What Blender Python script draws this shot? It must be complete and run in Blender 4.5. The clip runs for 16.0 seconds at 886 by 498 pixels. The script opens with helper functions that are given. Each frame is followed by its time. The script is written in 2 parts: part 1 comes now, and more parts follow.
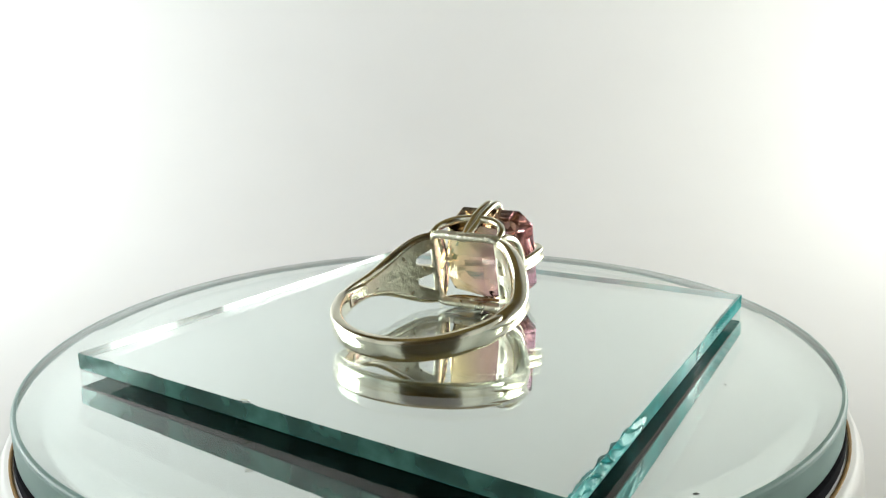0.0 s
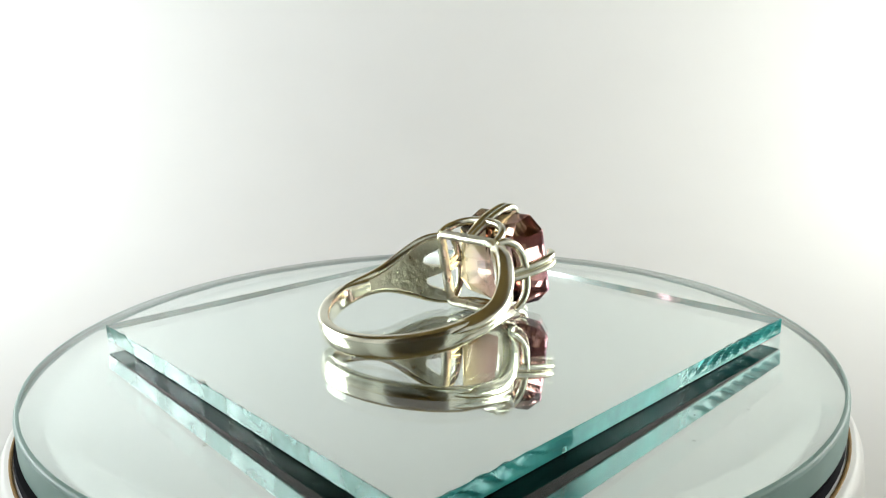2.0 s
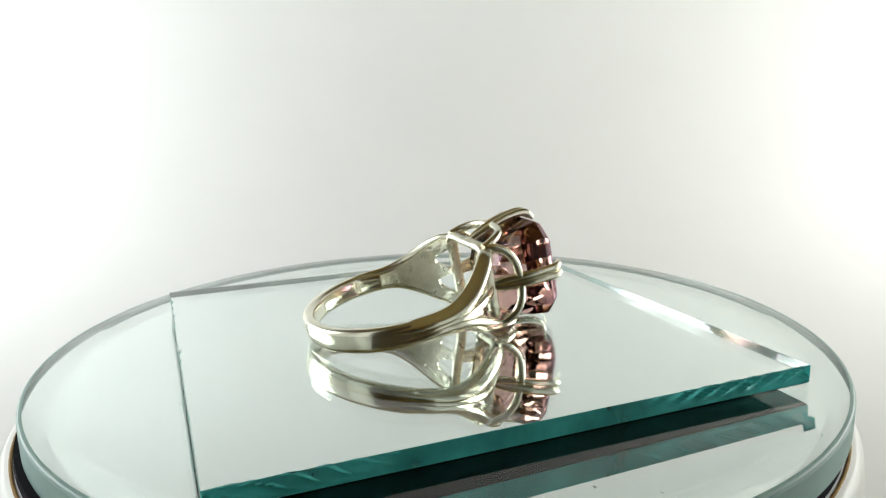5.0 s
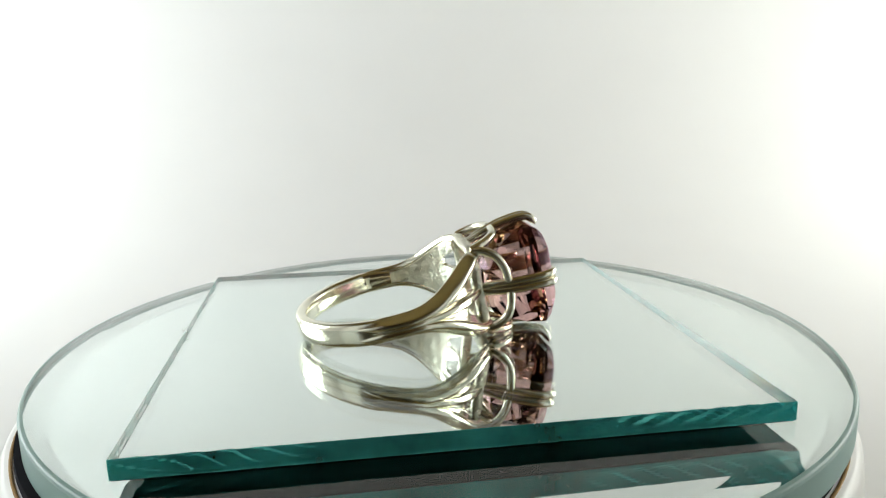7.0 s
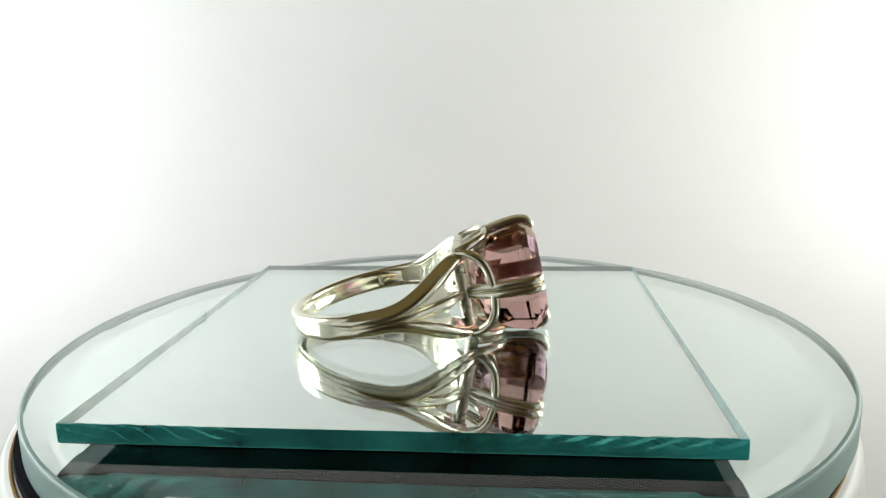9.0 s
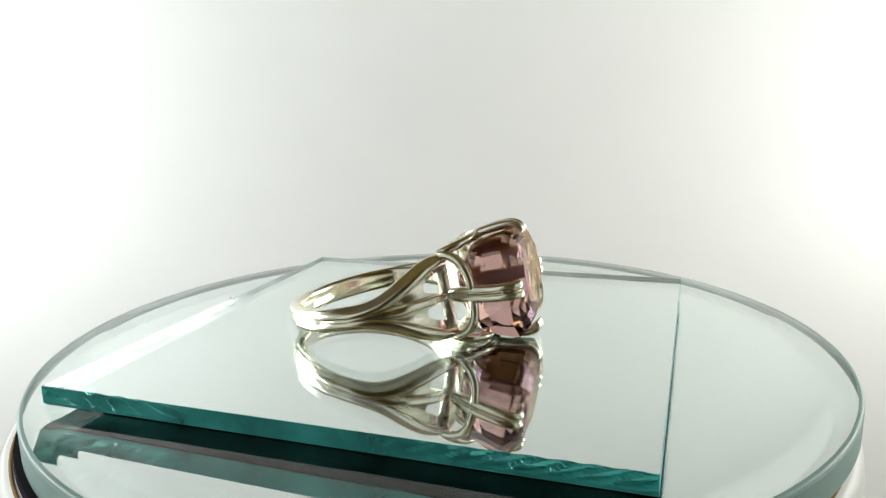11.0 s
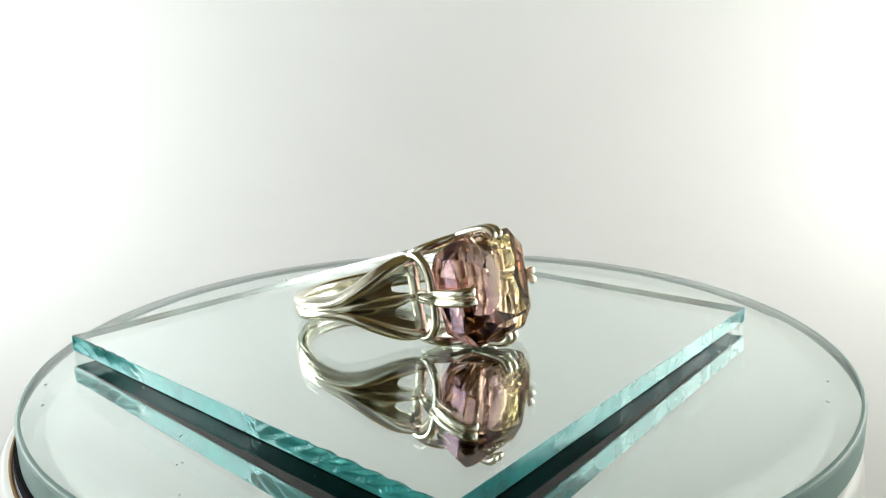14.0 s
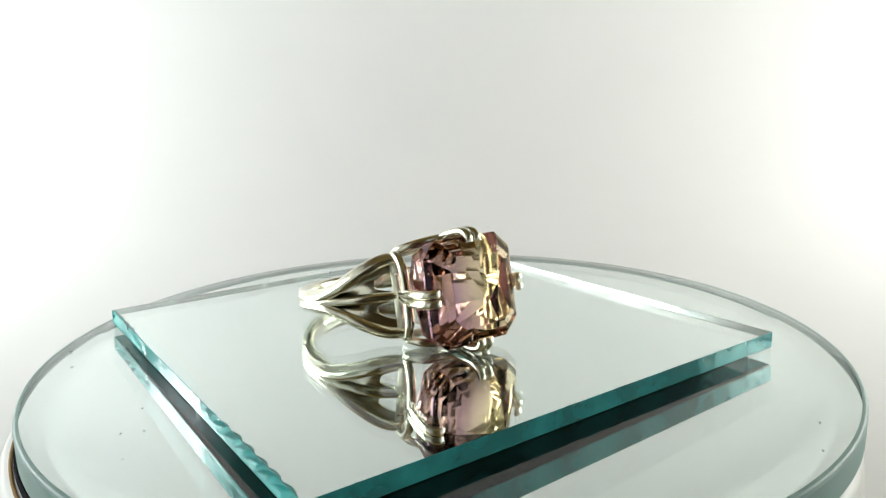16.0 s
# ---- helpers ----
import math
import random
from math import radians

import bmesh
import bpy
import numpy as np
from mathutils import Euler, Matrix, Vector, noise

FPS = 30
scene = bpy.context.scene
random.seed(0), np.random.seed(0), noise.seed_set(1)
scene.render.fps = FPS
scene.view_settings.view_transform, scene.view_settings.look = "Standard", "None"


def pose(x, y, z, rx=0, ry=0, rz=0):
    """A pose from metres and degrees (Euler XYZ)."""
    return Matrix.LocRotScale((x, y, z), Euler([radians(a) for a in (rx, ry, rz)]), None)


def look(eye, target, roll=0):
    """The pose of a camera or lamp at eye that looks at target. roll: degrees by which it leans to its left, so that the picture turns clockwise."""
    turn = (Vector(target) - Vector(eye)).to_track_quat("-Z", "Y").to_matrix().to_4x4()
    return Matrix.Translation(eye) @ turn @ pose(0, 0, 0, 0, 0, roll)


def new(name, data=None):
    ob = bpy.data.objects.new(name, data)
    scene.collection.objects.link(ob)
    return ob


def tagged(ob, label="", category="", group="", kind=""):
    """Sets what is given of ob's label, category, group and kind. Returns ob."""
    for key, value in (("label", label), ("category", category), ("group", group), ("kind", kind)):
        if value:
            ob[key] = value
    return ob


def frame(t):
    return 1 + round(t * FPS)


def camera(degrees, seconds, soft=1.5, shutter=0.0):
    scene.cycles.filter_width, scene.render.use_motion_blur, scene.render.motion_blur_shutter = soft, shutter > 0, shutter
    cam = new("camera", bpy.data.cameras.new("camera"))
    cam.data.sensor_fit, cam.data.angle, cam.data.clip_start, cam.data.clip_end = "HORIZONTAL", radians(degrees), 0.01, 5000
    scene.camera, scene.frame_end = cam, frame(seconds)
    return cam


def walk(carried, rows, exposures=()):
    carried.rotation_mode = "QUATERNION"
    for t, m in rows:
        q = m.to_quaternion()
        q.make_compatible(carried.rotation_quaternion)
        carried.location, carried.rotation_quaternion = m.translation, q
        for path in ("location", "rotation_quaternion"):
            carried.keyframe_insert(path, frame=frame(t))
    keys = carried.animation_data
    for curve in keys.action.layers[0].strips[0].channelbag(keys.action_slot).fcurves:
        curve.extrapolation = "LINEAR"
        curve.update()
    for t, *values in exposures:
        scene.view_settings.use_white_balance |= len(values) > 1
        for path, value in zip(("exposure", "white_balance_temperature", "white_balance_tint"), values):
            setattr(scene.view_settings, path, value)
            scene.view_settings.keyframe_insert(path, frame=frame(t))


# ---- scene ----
cam = camera(62.04, 16.0, soft=1.2)
EYE = (0.0, -0.07602, 0.02415)
AIM = (0.01829, 0.97677 - 0.07602, 0.02415 - 0.21292)
walk(cam, [(0.0, look(EYE, AIM, -1.135)), (16.0, look(EYE, AIM, -1.135))],
     exposures=[(0.0, 0.0), (16.0, 0.0)])

# ---- world and light: a white photo tent with a lit panel in each side wall ----
world = bpy.data.worlds.new("world")
scene.world = world
world.use_nodes = True
bg = world.node_tree.nodes["Background"]
bg.inputs["Color"].default_value = (0.9, 0.93, 1.0, 1)
bg.inputs["Strength"].default_value = 0.05


def area_lamp(name, eye, target, sx, sy, watts, colour):
    lamp = bpy.data.lights.new(name, "AREA")
    lamp.shape, lamp.size, lamp.size_y, lamp.energy, lamp.color = "RECTANGLE", sx, sy, watts, colour
    ob = new(name, lamp)
    ob.matrix_basis = look(eye, target)
    return ob


area_lamp("tent_lamp_west", (-0.266, 0.092, 0.066), (-0.06, 0.11, -0.06), 0.20, 0.15, 0.83, (0.945, 1.0, 1.0))
area_lamp("tent_lamp_east", (0.266, 0.090, 0.054), (0.06, 0.11, -0.08), 0.20, 0.14, 0.625, (0.98, 1.0, 0.94))


# ---- materials ----
MM = 0.001


def material(name, colour, rough=0.5, metal=0.0, transmission=0.0, ior=1.5, grain=0.0, grain_scale=400.0,
             bump=0.0, bump_scale=800.0, rough_vary=0.0):
    m = bpy.data.materials.new(name)
    m.use_nodes = True
    nt = m.node_tree
    b = nt.nodes["Principled BSDF"]
    b.inputs["Base Color"].default_value = (*colour, 1)
    b.inputs["Roughness"].default_value = rough
    b.inputs["Metallic"].default_value = metal
    b.inputs["Transmission Weight"].default_value = transmission
    b.inputs["IOR"].default_value = ior
    co = nt.nodes.new("ShaderNodeTexCoord")
    if grain:
        n = nt.nodes.new("ShaderNodeTexNoise")
        n.inputs["Scale"].default_value, n.inputs["Detail"].default_value = grain_scale, 6
        ramp = nt.nodes.new("ShaderNodeMix")
        ramp.data_type = "RGBA"
        ramp.inputs[6].default_value = (*[c * (1 - grain) for c in colour], 1)
        ramp.inputs[7].default_value = (*[min(1, c * (1 + grain)) for c in colour], 1)
        nt.links.new(co.outputs["Object"], n.inputs["Vector"])
        nt.links.new(n.outputs["Fac"], ramp.inputs[0])
        nt.links.new(ramp.outputs[2], b.inputs["Base Color"])
    if rough_vary:
        n2 = nt.nodes.new("ShaderNodeTexNoise")
        n2.inputs["Scale"].default_value, n2.inputs["Detail"].default_value = grain_scale * 0.7, 4
        mr = nt.nodes.new("ShaderNodeMapRange")
        mr.inputs["To Min"].default_value, mr.inputs["To Max"].default_value = rough, rough + rough_vary
        nt.links.new(co.outputs["Object"], n2.inputs["Vector"])
        nt.links.new(n2.outputs["Fac"], mr.inputs["Value"])
        nt.links.new(mr.outputs["Result"], b.inputs["Roughness"])
    if bump:
        n3 = nt.nodes.new("ShaderNodeTexNoise")
        n3.inputs["Scale"].default_value, n3.inputs["Detail"].default_value = bump_scale, 5
        bp = nt.nodes.new("ShaderNodeBump")
        bp.inputs["Strength"].default_value, bp.inputs["Distance"].default_value = bump, 0.0003
        nt.links.new(co.outputs["Object"], n3.inputs["Vector"])
        nt.links.new(n3.outputs["Fac"], bp.inputs["Height"])
        nt.links.new(bp.outputs["Normal"], b.inputs["Normal"])
    return m


CLOTH = material("white_tent_cloth", (0.80, 0.80, 0.79), 0.9, grain=0.02, grain_scale=30)
# browns of the unseen room, chosen for what silver and stone reflect
ROOM = material("brown_reflection_wall", (0.56, 0.42, 0.17), 0.8, grain=0.25, grain_scale=3)
DARK = material("dark_brown_wall", (0.34, 0.26, 0.13), 0.8, grain=0.3, grain_scale=4)
WOOD = material("brown_table_wood", (0.30, 0.17, 0.07), 0.45, grain=0.3, grain_scale=25)
SILVER = material("polished_silver", (0.91, 0.885, 0.74), 0.11, 1.0, bump=0.2, bump_scale=420, rough_vary=0.16,
                  grain_scale=900)
CAST = material("cast_silver", (0.86, 0.84, 0.70), 0.2, 1.0, bump=1.0, bump_scale=1150, rough_vary=0.2,
                grain_scale=1200)
GLASS = material("clear_glass", (0.968, 0.99, 0.986), 0.0, 0.0, 1.0, 1.52)
MIRROR = material("silvered_mirror", (0.90, 0.955, 0.935), 0.0, 1.0)
BACKING = material("dark_mirror_backing", (0.003, 0.030, 0.027), 0.95, grain=0.3, grain_scale=300)
BACKING.node_tree.nodes["Principled BSDF"].inputs["Specular IOR Level"].default_value = 0.0
PLASTIC = material("white_plastic", (0.78, 0.77, 0.74), 0.4, grain=0.02, grain_scale=60)
BLACK = material("black_rubber", (0.006, 0.006, 0.010), 0.95, grain=0.3, grain_scale=300)
BRASS = material("brass", (0.28, 0.17, 0.06), 0.45, 1.0, rough_vary=0.2, grain_scale=400)
BLACK.node_tree.nodes["Principled BSDF"].inputs["Specular IOR Level"].default_value = 0.1
DUST = material("dust", (0.24, 0.24, 0.24), 0.9, grain=0.3, grain_scale=2000)


def edge_material(name, clear, dull, low, high, rough):
    """Cut edge of green float glass: clear through its depth, dull colour painted in for the light inside."""
    m = bpy.data.materials.new(name)
    m.use_nodes = True
    nt = m.node_tree
    nt.nodes.remove(nt.nodes["Principled BSDF"])
    co = nt.nodes.new("ShaderNodeTexCoord")
    n = nt.nodes.new("ShaderNodeTexNoise")
    n.inputs["Scale"].default_value, n.inputs["Detail"].default_value = 900, 5
    big = nt.nodes.new("ShaderNodeTexNoise")
    big.inputs["Scale"].default_value, big.inputs["Detail"].default_value = 240, 4
    bp = nt.nodes.new("ShaderNodeBump")
    bp.inputs["Strength"].default_value, bp.inputs["Distance"].default_value = 0.35, 0.00006
    mr = nt.nodes.new("ShaderNodeMapRange")
    mr.inputs["From Min"].default_value, mr.inputs["From Max"].default_value = 0.35, 0.7
    mr.inputs["To Min"].default_value, mr.inputs["To Max"].default_value = low, high
    refr = nt.nodes.new("ShaderNodeBsdfPrincipled")
    refr.inputs["Base Color"].default_value, refr.inputs["Roughness"].default_value = (*clear, 1), rough
    refr.inputs["IOR"].default_value, refr.inputs["Transmission Weight"].default_value = 1.52, 1.0
    refr.inputs["Specular IOR Level"].default_value = 0.2
    refr.inputs["Specular Tint"].default_value = (*clear, 1)
    dif = nt.nodes.new("ShaderNodeBsdfDiffuse")
    dif.inputs["Color"].default_value = (*dull, 1)
    gl = nt.nodes.new("ShaderNodeBsdfGlossy")
    gl.inputs["Roughness"].default_value = 0.3
    a = nt.nodes.new("ShaderNodeMixShader")
    b = nt.nodes.new("ShaderNodeMixShader")
    b.inputs[0].default_value = 0.012
    for x in (n, big):
        nt.links.new(co.outputs["Object"], x.inputs["Vector"])
    nt.links.new(n.outputs["Fac"], bp.inputs["Height"])
    for x in (refr, dif, gl):
        nt.links.new(bp.outputs["Normal"], x.inputs["Normal"])
    nt.links.new(big.outputs["Fac"], mr.inputs["Value"])
    nt.links.new(mr.outputs["Result"], a.inputs[0])
    nt.links.new(refr.outputs["BSDF"], a.inputs[1])
    nt.links.new(dif.outputs["BSDF"], a.inputs[2])
    nt.links.new(a.outputs["Shader"], b.inputs[1])
    nt.links.new(gl.outputs["BSDF"], b.inputs[2])
    nt.links.new(b.outputs["Shader"], nt.nodes["Material Output"].inputs["Surface"])
    return m


# one glass in three tints: each side's look under the light is put into its colour
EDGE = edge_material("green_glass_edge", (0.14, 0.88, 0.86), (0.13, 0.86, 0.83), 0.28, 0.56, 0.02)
FAR_LIT_EDGE = edge_material("far_lit_glass_edge", (0.20, 0.64, 0.55), (0.19, 0.50, 0.43), 0.14, 0.62, 0.08)
SIDE_LIT_EDGE = edge_material("side_lit_glass_edge", (0.13, 0.86, 0.87), (0.10, 0.74, 0.76), 0.20, 0.48, 0.05)
RIM = material("disc_rim_glass", (0.32, 0.52, 0.48), 0.42, 0.0, 0.35, 1.45, grain=0.12, grain_scale=200)


def gem_material():
    """Two-colour quartz: violet on one half, pale gold on the other."""
    m = bpy.data.materials.new("ametrine")
    m.use_nodes = True
    nt = m.node_tree
    nt.nodes.remove(nt.nodes["Principled BSDF"])
    out = nt.nodes["Material Output"]
    g = nt.nodes.new("ShaderNodeBsdfGlass")
    g.inputs["IOR"].default_value, g.inputs["Roughness"].default_value = 1.545, 0.0
    co = nt.nodes.new("ShaderNodeTexCoord")
    dot = nt.nodes.new("ShaderNodeVectorMath")
    dot.operation = "DOT_PRODUCT"
    dot.inputs[1].default_value = (*(TURN @ Vector((0, 1, 0.12))), )
    n = nt.nodes.new("ShaderNodeTexNoise")
    n.inputs["Scale"].default_value = 250
    add = nt.nodes.new("ShaderNodeMath")
    add.operation = "MULTIPLY_ADD"
    add.inputs[1].default_value = 0.002
    mr = nt.nodes.new("ShaderNodeMapRange")
    mid = TURN @ Vector((0, 1, 0.12))
    centre = PLACE.dot(mid)
    mr.inputs["From Min"].default_value, mr.inputs["From Max"].default_value = centre - 0.0024, centre + 0.0028
    ramp = nt.nodes.new("ShaderNodeValToRGB")
    ramp.color_ramp.elements[0].color = (0.66, 0.462, 0.575, 1)
    ramp.color_ramp.elements[1].color = (0.93, 0.835, 0.635, 1)
    middle = ramp.color_ramp.elements.new(0.5)
    middle.color = (0.82, 0.67, 0.66, 1)
    nt.links.new(co.outputs["Object"], dot.inputs[0])
    nt.links.new(co.outputs["Object"], n.inputs["Vector"])
    nt.links.new(n.outputs["Fac"], add.inputs[0])
    nt.links.new(dot.outputs["Value"], add.inputs[2])
    nt.links.new(add.outputs["Value"], mr.inputs["Value"])
    nt.links.new(mr.outputs["Result"], ramp.inputs["Fac"])
    nt.links.new(ramp.outputs["Color"], g.inputs["Color"])
    nt.links.new(g.outputs["BSDF"], out.inputs["Surface"])
    return m


# the ring's lie on the tile: origin at the finger hole's centre, x to the stone, z along the finger
HEADING, TILT = 57.3, 10.4
TURN = pose(0, 0, 0, 0, 0, HEADING).to_3x3() @ pose(0, 0, 0, 0, -TILT, 0).to_3x3()
PLACE = Vector((0.00827, 0.00825, 0.0060)) - TURN @ Vector((0.01615, 0, 0))
RING_LIE = Matrix.Translation(PLACE) @ TURN.to_4x4()
GEM = gem_material()


# ---- mesh helpers ----
def part(name, bm, mats, parent=None, label="", smooth=40.0):
    me = bpy.data.meshes.new(name)
    bmesh.ops.recalc_face_normals(bm, faces=bm.faces[:])
    bm.to_mesh(me)
    bm.free()
    for m in mats if isinstance(mats, (list, tuple)) else [mats]:
        me.materials.append(m)
    if smooth:
        me.shade_smooth()
        me.set_sharp_from_angle(angle=radians(smooth))
    ob = new(name, me)
    ob.parent = parent
    if label:
        ob["label"] = label
    return ob


def empty(name):
    e = new(name)
    e.empty_display_size = 0.01
    return e


def lathe(bm, profile, segs=160, centre=(0, 0), mats=None):
    """Turn a closed profile of (radius, z) round z."""
    rings = []
    for r, z in profile:
        if r < 1e-9:
            rings.append([bm.verts.new((centre[0], centre[1], z))])
        else:
            rings.append([bm.verts.new((centre[0] + r * math.cos(2 * math.pi * i / segs),
                                        centre[1] + r * math.sin(2 * math.pi * i / segs), z)) for i in range(segs)])
    for k, (a, b) in enumerate(zip(rings, rings[1:])):
        for i in range(segs):
            j = (i + 1) % segs
            if len(a) == 1:
                f = bm.faces.new((a[0], b[i], b[j]))
            elif len(b) == 1:
                f = bm.faces.new((a[i], a[j], b[0]))
            else:
                f = bm.faces.new((a[i], a[j], b[j], b[i]))
            f.material_index = mats[k] if mats else 0


def sweep(bm, points, half_a, half_b, side, segs=14, power=2.0, closed=False):
    """A bar along points; its section is a superellipse, half_a across side, half_b along the third way."""
    rings = []
    n = len(points)
    for i, p in enumerate(points):
        if closed:
            d = points[(i + 1) % n] - points[i - 1]
        else:
            d = points[min(i + 1, n - 1)] - points[max(i - 1, 0)]
        d = d.normalized()
        s = side[i] if isinstance(side, list) else side
        u = (s - d * s.dot(d)).normalized()
        v = d.cross(u)
        a = half_a[i] if isinstance(half_a, list) else half_a
        b = half_b[i] if isinstance(half_b, list) else half_b
        ring = []
        for k in range(segs):
            c, sn = math.cos(2 * math.pi * k / segs), math.sin(2 * math.pi * k / segs)
            x = math.copysign(abs(c) ** (2 / power), c) * a
            y = math.copysign(abs(sn) ** (2 / power), sn) * b
            ring.append(bm.verts.new(p + u * x + v * y))
        rings.append(ring)
    pairs = list(zip(rings, rings[1:])) + ([(rings[-1], rings[0])] if closed else [])
    for a, b in pairs:
        for k in range(segs):
            bm.faces.new((a[k], a[(k + 1) % segs], b[(k + 1) % segs], b[k]))
    if not closed:
        bm.faces.new(rings[0])
        bm.faces.new(rings[-1])


def spline(pts, n):
    """A smooth line through a few points (Catmull-Rom)."""
    pts = [Vector(p) for p in pts]
    ext = [pts[0] * 2 - pts[1]] + pts + [pts[-1] * 2 - pts[-2]]
    out = []
    for i in range(n):
        t = i / (n - 1) * (len(pts) - 1)
        k = min(int(t), len(pts) - 2)
        t -= k
        a, b, c, d = ext[k:k + 4]
        out.append(0.5 * (2 * b + (c - a) * t + (2 * a - 5 * b + 4 * c - d) * t * t + (3 * b - a - 3 * c + d) * t ** 3))
    return out


def lerp_list(vals, n):
    return [float(np.interp(i / (n - 1) * (len(vals) - 1), range(len(vals)), vals)) for i in range(n)]


def box(bm, x0, x1, y0, y1, z0, z1):
    vs = [bm.verts.new((x, y, z)) for z in (z0, z1) for x, y in ((x0, y0), (x1, y0), (x1, y1), (x0, y1))]
    for q in ((0, 1, 2, 3), (4, 5, 6, 7), (0, 1, 5, 4), (1, 2, 6, 5), (2, 3, 7, 6), (3, 0, 4, 7)):
        bm.faces.new([vs[i] for i in q])


# ---- the tent, and an unseen room added behind the camera for reflections ----
FLOOR_Z = -0.030


def tent():
    # floor sheet that sweeps up into the back wall
    prof = [(-0.16, FLOOR_Z), (0.16, FLOOR_Z)]
    prof += [(0.16 + 0.10 * math.sin(a), FLOOR_Z + 0.10 - 0.10 * math.cos(a)) for a in np.linspace(0.1, math.pi / 2, 16)]
    prof += [(0.26, 0.30)]
    bm = bmesh.new()
    lines = []
    for off in (0.0, 0.002):
        for x in (-0.285, 0.285):
            row = []
            for i, (y, z) in enumerate(prof):
                a, b = prof[max(i - 1, 0)], prof[min(i + 1, len(prof) - 1)]
                d = Vector((b[0] - a[0], b[1] - a[1])).normalized()
                row.append(bm.verts.new((x, y + d.y * off, z - d.x * off)))
            lines.append(row)
    a, b, c, d = lines
    n = len(prof)
    for i in range(n - 1):
        bm.faces.new((a[i], b[i], b[i + 1], a[i + 1]))
        bm.faces.new((c[i], d[i], d[i + 1], c[i + 1]))
        bm.faces.new((a[i], a[i + 1], c[i + 1], c[i]))
        bm.faces.new((b[i], b[i + 1], d[i + 1], d[i]))
    bm.faces.new((a[0], b[0], d[0], c[0]))
    bm.faces.new((a[-1], b[-1], d[-1], c[-1]))
    tagged(part("backdrop", bm, CLOTH), "seamless white cloth sweep behind and under the turntable", "backdrop", kind="structure")
    for name, x0, x1 in (("wall_west", -0.289, -0.286), ("wall_east", 0.286, 0.289)):
        bm = bmesh.new()
        box(bm, x0, x1, -0.16, 0.264, FLOOR_Z - 0.002, 0.302)
        tagged(part(name, bm, CLOTH, smooth=0), "white cloth side wall of a photo tent", "wall", kind="structure")
    # front flaps round the opening that the lens looks in by
    bm = bmesh.new()
    box(bm, -0.289, -0.11, -0.163, -0.1605, FLOOR_Z - 0.002, 0.302)
    box(bm, 0.11, 0.289, -0.163, -0.1605, FLOOR_Z - 0.002, 0.302)
    tagged(part("wall_front", bm, CLOTH, smooth=0), "white cloth front flaps of a photo tent", "wall", kind="structure")
    # unseen room in front of the tent, added to give the silver its brown reflections
    bm = bmesh.new()
    box(bm, -0.6, 0.6, -0.6, 0.4, FLOOR_Z - 0.03, FLOOR_Z - 0.004)
    tagged(part("floor", bm, WOOD, smooth=0), "unseen brown wooden table top under the tent, added for reflections", "table top", kind="structure")
    for name, b6 in (("wall_south", (-0.6, 0.6, -0.63, -0.6, FLOOR_Z - 0.03, 0.6)),
                     ("wall_left_room", (-0.63, -0.6, -0.63, 0.4, FLOOR_Z - 0.03, 0.6)),
                     ("wall_right_room", (0.6, 0.63, -0.63, 0.4, FLOOR_Z - 0.03, 0.6)),
                     ("wall_north_room", (-0.63, 0.63, 0.4, 0.43, FLOOR_Z - 0.03, 0.6)),
                     ("ceiling_room", (-0.63, 0.63, -0.63, 0.43, 0.603, 0.63))):
        bm = bmesh.new()
        box(bm, *b6)
        tagged(part(name, bm, DARK if name == "wall_south" else ROOM, smooth=0), "unseen room wall, coloured for brown reflections in the silver", "wall", kind="structure")


tent()

# ---- turntable ----
TILE_T = 1.58 * MM
BACK_T = 0.08 * MM
DISC_TOP = -TILE_T - BACK_T - 0.02 * MM
DISC_R, DISC_C = 40.22 * MM, (0.0 * MM, 1.0 * MM)
DISC_T = 3.0 * MM
BEVEL_W, BEVEL_H = 2.7 * MM, 0.21 * MM


def turntable():
    t = empty("turntable_base")
    top = DISC_TOP - DISC_T - 1.2 * MM
    bm = bmesh.new()
    lathe(bm, [(0, top), (40.6 * MM, top), (41.0 * MM, top - 0.3 * MM), (41.3 * MM, top - 1.0 * MM), (42.2 * MM, top - 9 * MM),
               (43.4 * MM, FLOOR_Z + 1 * MM), (42.9 * MM, FLOOR_Z), (0, FLOOR_Z)])
    part("body", bm, PLASTIC, t)
    bm = bmesh.new()
    lathe(bm, [(0, top + 0.01 * MM), (39.7 * MM, top + 0.01 * MM), (39.9 * MM, top + 0.3 * MM), (39.8 * MM, top + 1.12 * MM), (0, top + 1.12 * MM)])
    part("platter", bm, BLACK, t, "black rubber platter")
    bm = bmesh.new()
    lathe(bm, [(40.02 * MM, top + 0.01 * MM), (40.3 * MM, top + 0.01 * MM), (40.3 * MM, top + 0.1 * MM), (40.15 * MM, top + 0.15 * MM),
               (40.02 * MM, top + 0.1 * MM), (40.02 * MM, top + 0.01 * MM)])
    part("trim_ring", bm, BRASS, t, "thin brown-gold trim ring")
    return tagged(t, "white plastic turntable base with a black platter on white cloth", "turntable")


turntable()


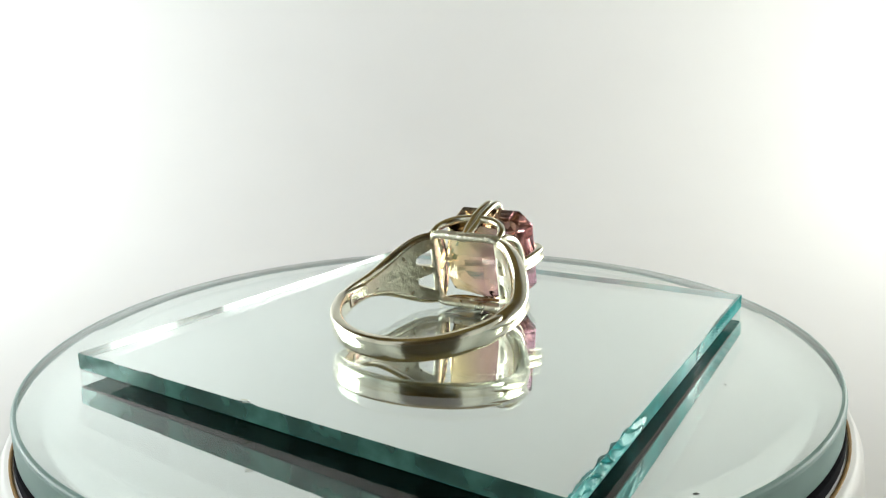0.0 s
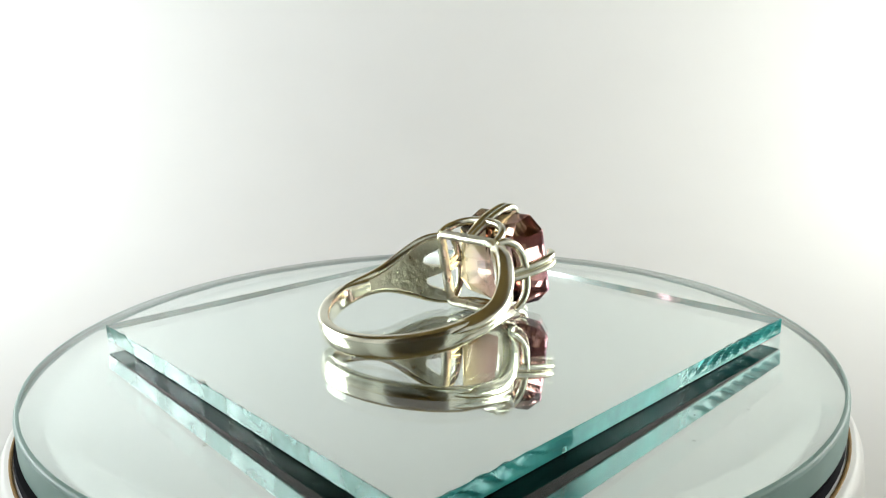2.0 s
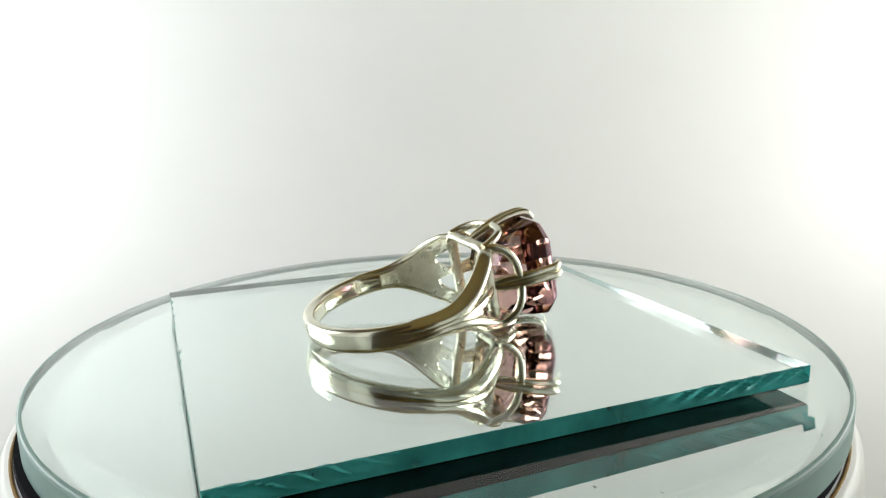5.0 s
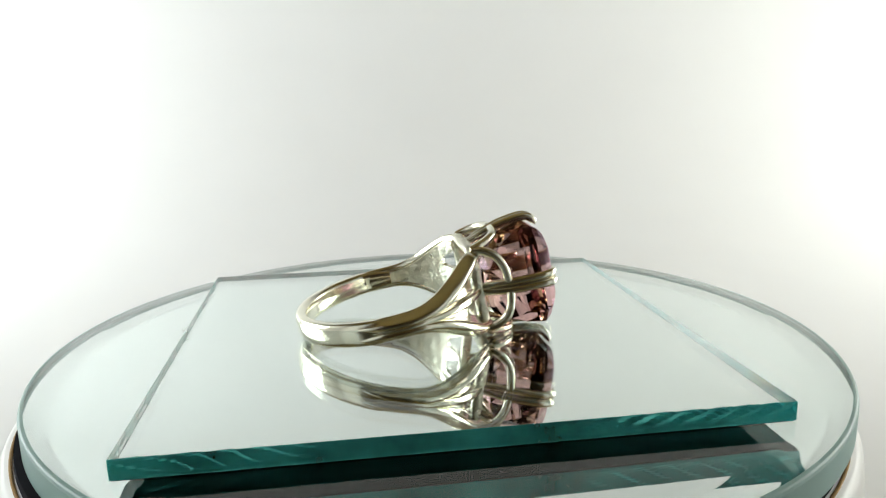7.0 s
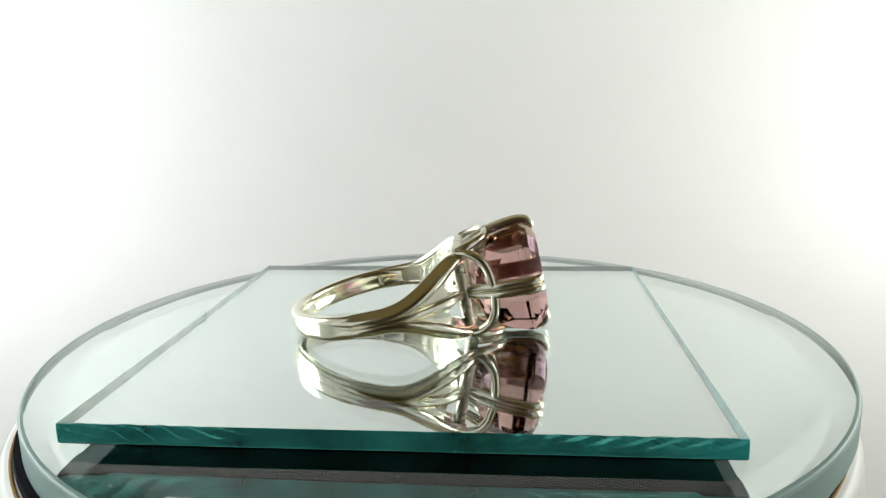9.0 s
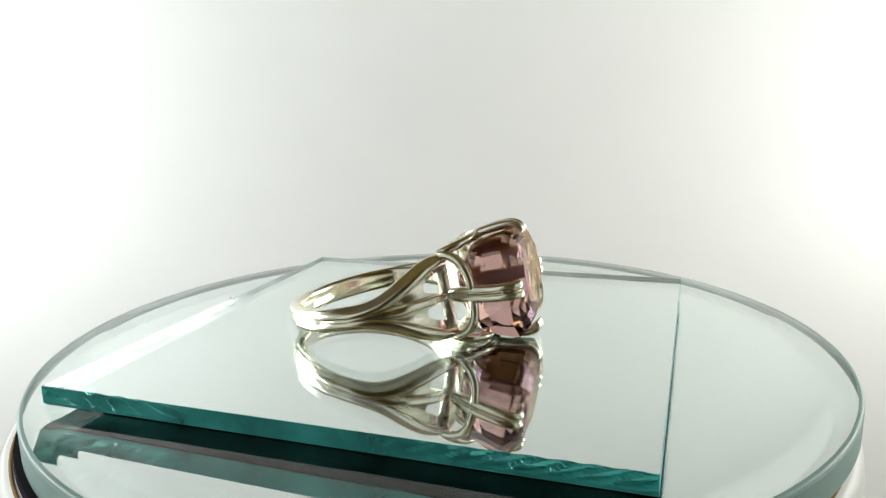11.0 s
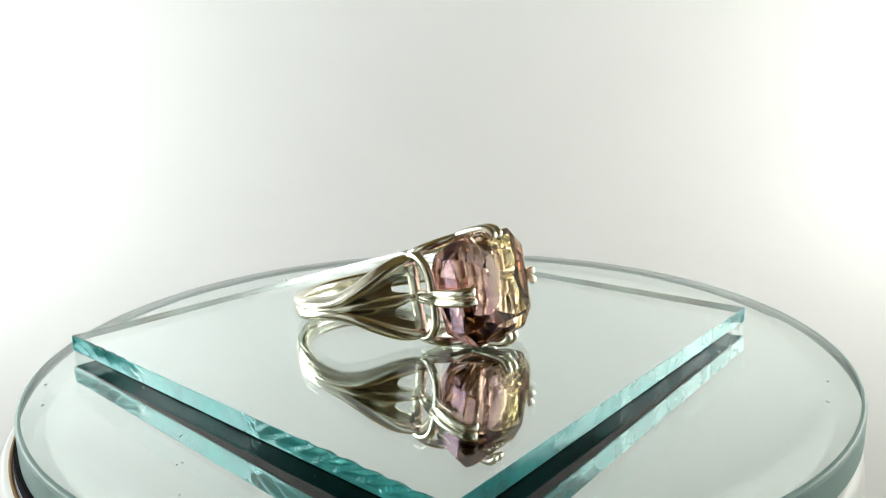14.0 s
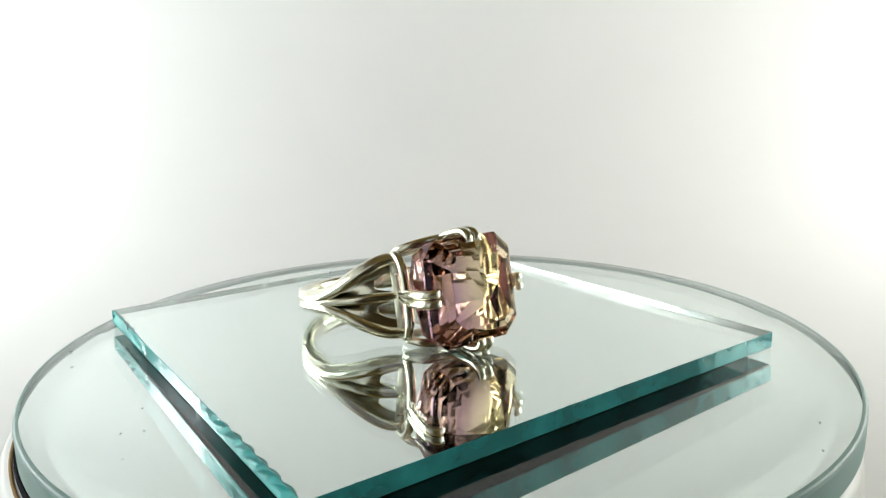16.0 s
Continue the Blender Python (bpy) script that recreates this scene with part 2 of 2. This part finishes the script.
def mirror_disc():
    t = empty("round_mirror")
    top, bot, rim = DISC_TOP, DISC_TOP - DISC_T, DISC_TOP - BEVEL_H
    bm = bmesh.new()
    prof = [(0, top), (DISC_R - BEVEL_W - 0.25 * MM, top), (DISC_R - BEVEL_W, top - 0.008 * MM), (DISC_R - BEVEL_W + 0.25 * MM, top - 0.03 * MM),
            (DISC_R - BEVEL_W + 0.35 * MM, top - 0.042 * MM), (DISC_R - 0.47 * MM, rim + 0.01 * MM), (DISC_R - 0.40 * MM, rim), (DISC_R - 0.22 * MM, rim - 0.04 * MM), (DISC_R - 0.09 * MM, rim - 0.13 * MM), (DISC_R, rim - 0.32 * MM),
            (DISC_R, bot + 0.15 * MM), (DISC_R - 0.2 * MM, bot), (0, bot)]
    lathe(bm, prof, 256, DISC_C, [0, 0, 0, 0, 0, 1, 1, 1, 1, 1, 1, 2])
    part("glass", bm, [GLASS, RIM, MIRROR], t, "clear glass with a silvered back", smooth=22)
    bm = bmesh.new()
    lathe(bm, [(0, bot - 0.02 * MM), (DISC_R - 0.4 * MM, bot - 0.02 * MM), (DISC_R - 0.4 * MM, bot - 0.07 * MM), (0, bot - 0.07 * MM)], 128, DISC_C)
    part("backing", bm, BACKING, t, "dark paint backing")
    return tagged(t, "round glass mirror with sloped rim on a white turntable", "mirror")


DISC = mirror_disc()


def mirror_tile():
    t = empty("square_mirror")
    u = 25.4 * MM
    turn = pose(0, 0, 0, 0, 0, 56.23)
    n = 400
    loop = []
    cs = [(-1, -1), (1, -1), (1, 1), (-1, 1)]
    for k in range(4):
        (ax, ay), (bx, by) = cs[k], cs[(k + 1) % 4]
        for i in range(n):
            f = i / n
            loop.append(((ax + (bx - ax) * f - 0.0131) * u, ((ay + (by - ay) * f) * 0.9954 - 0.0614) * u, k))
    nrm = [(0, -1), (1, 0), (0, 1), (-1, 0)]
    bm = bmesh.new()
    levels = [0.0, -0.05 * MM] + [-TILE_T * f for f in (0.15, 0.27, 0.39, 0.51, 0.63, 0.75, 0.87)] + [-TILE_T + 0.04 * MM, -TILE_T]
    rings = []
    for li, z in enumerate(levels):
        ring = []
        for i, (x, y, k) in enumerate(loop):
            f = (i % n) / n
            deep = -z / TILE_T
            inset = 0.03 * MM if li in (0, len(levels) - 1) else 0.0
            if i % n:
                if li == 0:
                    # small flakes off the top edge
                    amount = (0.25, 0.4, 0.5, 1.0)[k]
                    inset += amount * max(0, noise.noise(Vector((x * 800, y * 800, 3.1))) - 0.28) * 0.5 * MM
                elif li < len(levels) - 1:
                    # slanted ripples left by the cut, strong towards the ends of one side
                    strong = max(0, 1 - f / 0.30) + max(0, (f - 0.60) / 0.40) if k == 0 else 0
                    strong = min(1, strong * 2.2) * math.sin(math.pi * min(1, deep * 1.25)) ** 0.5 if deep < 0.8 else 0
                    wob = 0.6 * noise.noise(Vector((x * 180, y * 180, z * 420))) + 0.12 * noise.noise(Vector((x * 600, y * 600, z * 700)))
                    ph = f * 21 + deep * 1.5 + wob * 0.6 if f > 0.5 else f * 19 - deep * 1.5 + wob * 0.8
                    saw = min(ph % 1.0 / 0.72, (1 - ph % 1.0) / 0.28)
                    inset += strong * (0.48 * saw + 0.05 * max(0, wob)) * MM
            ring.append(bm.verts.new(turn @ Vector((x - nrm[k][0] * inset, y - nrm[k][1] * inset, z))))
        rings.append(ring)
    m = len(loop)
    for a, b in zip(rings, rings[1:]):
        for i in range(m):
            f = bm.faces.new((a[i], a[(i + 1) % m], b[(i + 1) % m], b[i]))
            # edge tint by side, standing in for how light falls on each
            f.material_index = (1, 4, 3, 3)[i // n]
    for ring, mi in ((rings[0], 0), (rings[-1], 2)):
        z = levels[0] if mi == 0 else levels[-1]
        inner = [bm.verts.new(turn @ Vector(((x / u + 0.0131) * 0.9 * u - 0.0131 * u, (y / u + 0.0614) * 0.9 * u - 0.0614 * u, z)))
                 for x, y, k in loop]
        mid = bm.verts.new(turn @ Vector((-0.0131 * u, -0.0614 * u, z)))
        for i in range(m):
            j = (i + 1) % m
            bm.faces.new((ring[i], ring[j], inner[j], inner[i])).material_index = mi
            bm.faces.new((inner[i], inner[j], mid)).material_index = mi
    part("glass", bm, [GLASS, EDGE, MIRROR, FAR_LIT_EDGE, SIDE_LIT_EDGE], t, "clear glass with chipped green cut edges", smooth=0)
    bm = bmesh.new()
    x0, x1, y0, y1 = (-1.0091 * u, 0.9829 * u, -1.0528 * u, 0.93 * u)
    box(bm, x0, x1, y0, y1, -TILE_T - BACK_T, -TILE_T - 0.006 * MM)
    bm.transform(turn)
    part("backing", bm, BACKING, t, "dark paint backing", smooth=0)
    bm = bmesh.new()
    ring = [Vector((-15.0 * MM + 0.32 * MM * math.cos(a), -20.9 * MM + 0.2 * MM * math.sin(a), 0.06 * MM + 0.1 * MM * math.sin(a / 2) ** 2))
            for a in np.linspace(0, 2 * math.pi, 14)[:-1]]
    sweep(bm, ring, 0.07 * MM, 0.07 * MM, Vector((0, 0, 1)), 8, closed=True)
    part("glass_flake", bm, GLASS, t, "tiny loose glass flake")
    return tagged(t, "square mirror tile with green chipped edges on the round mirror", "mirror")


TILE = mirror_tile()


# ---- the ring ----
def on_ring(name, bm, mat, parent, label="", smooth=45.0):
    bmesh.ops.scale(bm, vec=(MM, MM, MM), verts=bm.verts[:])
    bm.transform(RING_LIE)
    return part(name, bm, mat, parent, label, smooth)


def polar(r, deg, z):
    return Vector((r * math.cos(radians(deg)), r * math.sin(radians(deg)), z))


BAND_END, HEAD_END = 104.0, 25.0


def shoulder_line(u, z, lift=0.0):
    """A point on the shoulder, u from the band (0) to the head (1)."""
    return polar(9.2 + 0.25 * u ** 2 + lift, BAND_END + (HEAD_END - BAND_END) * u, z)


def shoulder_half(u):
    """Half the shoulder's width at its outer ridges: slim along the band, flaring late, then level at the head."""
    f = min(1.0, max(0.0, (86 - (BAND_END + (HEAD_END - BAND_END) * u)) / 58)) ** 1.25
    return 0.62 + 3.02 * f * f * (3 - 2 * f)


def make_ring():
    t = empty("ring")
    zed = Vector((0, 0, 1))
    # band
    bm = bmesh.new()
    degs = np.linspace(84, 276, 96)
    half = [1.16 - 0.3 * max(0, (abs(d - 180) - 76) / 20) for d in degs]
    sweep(bm, [polar(9.12 - 0.5 * max(0, (abs(d - 180) - 76) / 20), d, 0) for d in degs], half, 0.65, zed, 20, 3.2)
    on_ring("band", bm, SILVER, t)
    for s in (1, -1):
        flip = Matrix.Diagonal((1, s, 1, 1))
        for k in (1, 0, -1):
            bm = bmesh.new()
            n = 36
            pts = [flip @ shoulder_line(u, k * shoulder_half(u), 0.12 if k else 0.4 - 0.5 * u) for u in np.linspace(-0.14 if k else -0.02, 1, n)]
            w = lerp_list([0.25, 0.40, 0.42, 0.48, 0.55, 0.50, 0.42], n) if k else lerp_list([0.05, 0.26, 0.36, 0.44, 0.5, 0.5, 0.36], n)
            h = lerp_list([0.4, 0.72, 0.8, 0.85, 0.85, 0.8, 0.65], n) if k else lerp_list([0.2, 0.55, 0.6, 0.6, 0.55, 0.5, 0.42], n)
            # the outer ridges are roofed: their flat faces lean outwards
            side = [zed * 0.84 + Vector((p.x, p.y, 0)).normalized() * (0.54 * k) for p in pts] if k else zed
            sweep(bm, pts, w, h, side, 24, 3.0 if k else 2.3)
            on_ring("shoulder_ridge", bm, SILVER, t)
        for k in (1, -1):
            # web between two ridges, notched before the head
            bm = bmesh.new()
            nu, nv = 30, 25
            grid = []
            for layer in (0.0, -0.80):
                rows = []
                for i in range(nu):
                    row = []
                    for j in range(nv):
                        v = j / (nv - 1)
                        u = i / (nu - 1) * (0.985 - 0.17 * math.exp(-((v - 0.38) / 0.24) ** 4))
                        dip = -0.02 - 0.42 * math.sin(math.pi * v) if layer == 0 else 0
                        row.append(bm.verts.new(flip @ shoulder_line(u, k * shoulder_half(u) * v, dip + layer)))
                    rows.append(row)
                grid.append(rows)
            o, q = grid
            for i in range(nu - 1):
                for j in range(nv - 1):
                    bm.faces.new((o[i][j], o[i][j + 1], o[i + 1][j + 1], o[i + 1][j]))
                    bm.faces.new((q[i][j], q[i][j + 1], q[i + 1][j + 1], q[i + 1][j])).material_index = 1
                for j in (0, nv - 1):
                    bm.faces.new((o[i][j], o[i + 1][j], q[i + 1][j], q[i][j]))
            for i in (0, nu - 1):
                for j in range(nv - 1):
                    bm.faces.new((o[i][j], o[i][j + 1], q[i][j + 1], q[i][j]))
            on_ring("shoulder_web", bm, [SILVER, CAST], t, "grooved web, rough cast on its inner face")
    # square frame at the base of the head
    bm = bmesh.new()
    a, r = 4.05, 0.7
    pts = []
    for cx, cy, d0 in ((a - r, a - r, 0), (-a + r, a - r, 90), (-a + r, -a + r, 180), (a - r, -a + r, 270)):
        pts += [Vector((8.45, cx + r * math.cos(radians(d0 + d)), cy + r * math.sin(radians(d0 + d)))) for d in (0, 22.5, 45, 67.5, 90)]
    sweep(bm, pts, 0.58, 0.42, Vector((1, 0, 0)), 12, 2.6, closed=True)
    on_ring("gallery_frame", bm, CAST, t, "square gallery frame under the stone")
    # four double prongs, each between two arches
    for q in range(4):
        rot = pose(0, 0, 0, 90 * q).to_4x4()
        bm = bmesh.new()
        for off in (-0.42, 0.42):
            pts = [rot @ p for p in spline([(8.55, 3.9, off * 0.4), (10.25, 4.55, off * 0.9), (12.3, 5.2, off), (14.5, 5.5, off),
                                            (15.5, 5.35, off * 1.05), (16.0, 4.85, off * 1.1), (16.08, 4.5, off * 1.1)], 26)]
            sweep(bm, pts, 0.42, lerp_list([0.35, 0.42, 0.45, 0.45, 0.44, 0.40, 0.15], 26), rot.to_3x3() @ Vector((0, 0, 1)), 12)
        on_ring("prong", bm, SILVER, t, "double silver prong")
        for s in (1, -1):
            bm = bmesh.new()
            pts = [rot @ p for p in spline([(8.55, 4.1, 4.0 * s), (9.5, 4.4, 3.9 * s), (10.6, 4.7, 3.2 * s), (11.25, 4.9, 2.0 * s),
                                            (11.45, 5.0, 0.5 * s)], 22)]
            sweep(bm, pts, 0.45, 0.45, rot.to_3x3() @ Vector((0, 1, 0)), 14)
            on_ring("gallery_arch", bm, SILVER, t, "thin silver arch")
    # the stone: step-cut square with cropped corners
    bm = bmesh.new()
    steps = [(16.35, 3.25, 0.95), (16.02, 3.9, 1.15), (15.50, 4.55, 1.35), (14.85, 5.02, 1.5), (14.55, 5.02, 1.5), (12.95, 4.72, 1.4)]
    rings = []
    for x, hw, cut in steps:
        c = hw - cut
        rings.append([bm.verts.new((x, y, z)) for y, z in ((hw, -c), (hw, c), (c, hw), (-c, hw), (-hw, c), (-hw, -c), (-c, -hw), (c, -hw))])
    for a, b in zip(rings, rings[1:]):
        for i in range(8):
            bm.faces.new((a[i], a[(i + 1) % 8], b[(i + 1) % 8], b[i]))
    # below the steps the pavilion is cut in kites and triangles down to a small square base
    above = rings[-1]
    for x, hw, corner in ((11.35, 4.3, 0.80), (10.05, 3.0, 0.76)):
        mids = []
        for i in range(8):
            p = (above[i].co + above[(i + 1) % 8].co) / 2
            flat = Vector((0, p.y, p.z))
            flat *= (hw if i % 2 == 0 else hw / corner) / flat.length
            mids.append(bm.verts.new((x, flat.y, flat.z)))
        for i in range(8):
            bm.faces.new((above[i], above[(i + 1) % 8], mids[i]))
            bm.faces.new((above[i], mids[i], mids[i - 1]))
        above = mids
    base = [bm.verts.new((9.1, y, z)) for y, z in ((1.5, 1.5), (-1.5, 1.5), (-1.5, -1.5), (1.5, -1.5))]
    for k in range(4):
        # corner k of the base lies under one vertex of the ring; the two beside it fan out to its neighbours
        i = min(range(8), key=lambda q: (above[q].co - base[k].co).length)
        bm.faces.new((above[i - 1], above[i], base[k]))
        bm.faces.new((above[i], above[(i + 1) % 8], base[k]))
        j = min(range(8), key=lambda q: (above[q].co - base[(k + 1) % 4].co).length)
        shared = (i + 1) % 8 if (j - 1) % 8 == (i + 1) % 8 else (i - 1) % 8
        bm.faces.new((above[shared], base[k], base[(k + 1) % 4]))
    bm.faces.new(rings[0])
    bm.faces.new(base)
    on_ring("gemstone", bm, GEM, t, "square step-cut stone, violet fading to pale gold", smooth=0)
    return tagged(t, "silver ring with violet and gold stone on a mirror tile", "ring")


RING = make_ring()


def specks():
    bm = bmesh.new()
    rng = random.Random(3)
    for x, y, z, r in ((25.6, -16.1, DISC_TOP / MM, 0.22), (29.9, -14.3, DISC_TOP / MM, 0.15), (11.0, 36.6, DISC_TOP / MM, 0.2),
                       (16.8, -33.4, DISC_TOP / MM, 0.28), (3.4, -11.1, 0, 0.09), (11.7, -9.5, 0, 0.08), (30.6, -4.0, DISC_TOP / MM, 0.1),
                       (-8.0, 30.5, DISC_TOP / MM, 0.12), (-3.1, -20.6, 0, 0.06), (14.0, 2.0, 0, 0.06)):
        vs = [bm.verts.new(((x + r * rng.uniform(0.5, 1.2) * math.cos(a)) * MM, (y + r * 0.5 * rng.uniform(0.4, 1.2) * math.sin(a)) * MM,
                            (z + 0.012) * MM)) for a in np.linspace(0, 2 * math.pi, 8)[:-1]]
        tip = bm.verts.new((x * MM, y * MM, (z + 0.012 + r * 0.35) * MM))
        bm.faces.new(vs)
        for i in range(7):
            bm.faces.new((vs[i], vs[(i + 1) % 7], tip))
    return tagged(part("dust", bm, DUST), "tiny grey dust specks on the mirrors", "dust", kind="stuff")


SPECKS = specks()


# ---- turning ----
def motions():
    turn = [(0.0, 0.0), (1.0, 7.18), (2.0, 14.35), (3.0, 21.6), (4.0, 28.73), (5.25, 37.35), (6.5, 45.75), (7.75, 54.15), (9.0, 62.64),
            (10.25, 71.25), (11.5, 80.0), (12.5, 87.2), (13.5, 94.43), (14.75, 103.3), (16.0, 111.9)]
    rows = [(s, pose(0, 0, 0, 0, 0, -a)) for s, a in turn]
    for thing in (DISC, TILE, RING, SPECKS):
        walk(thing, rows)


motions()
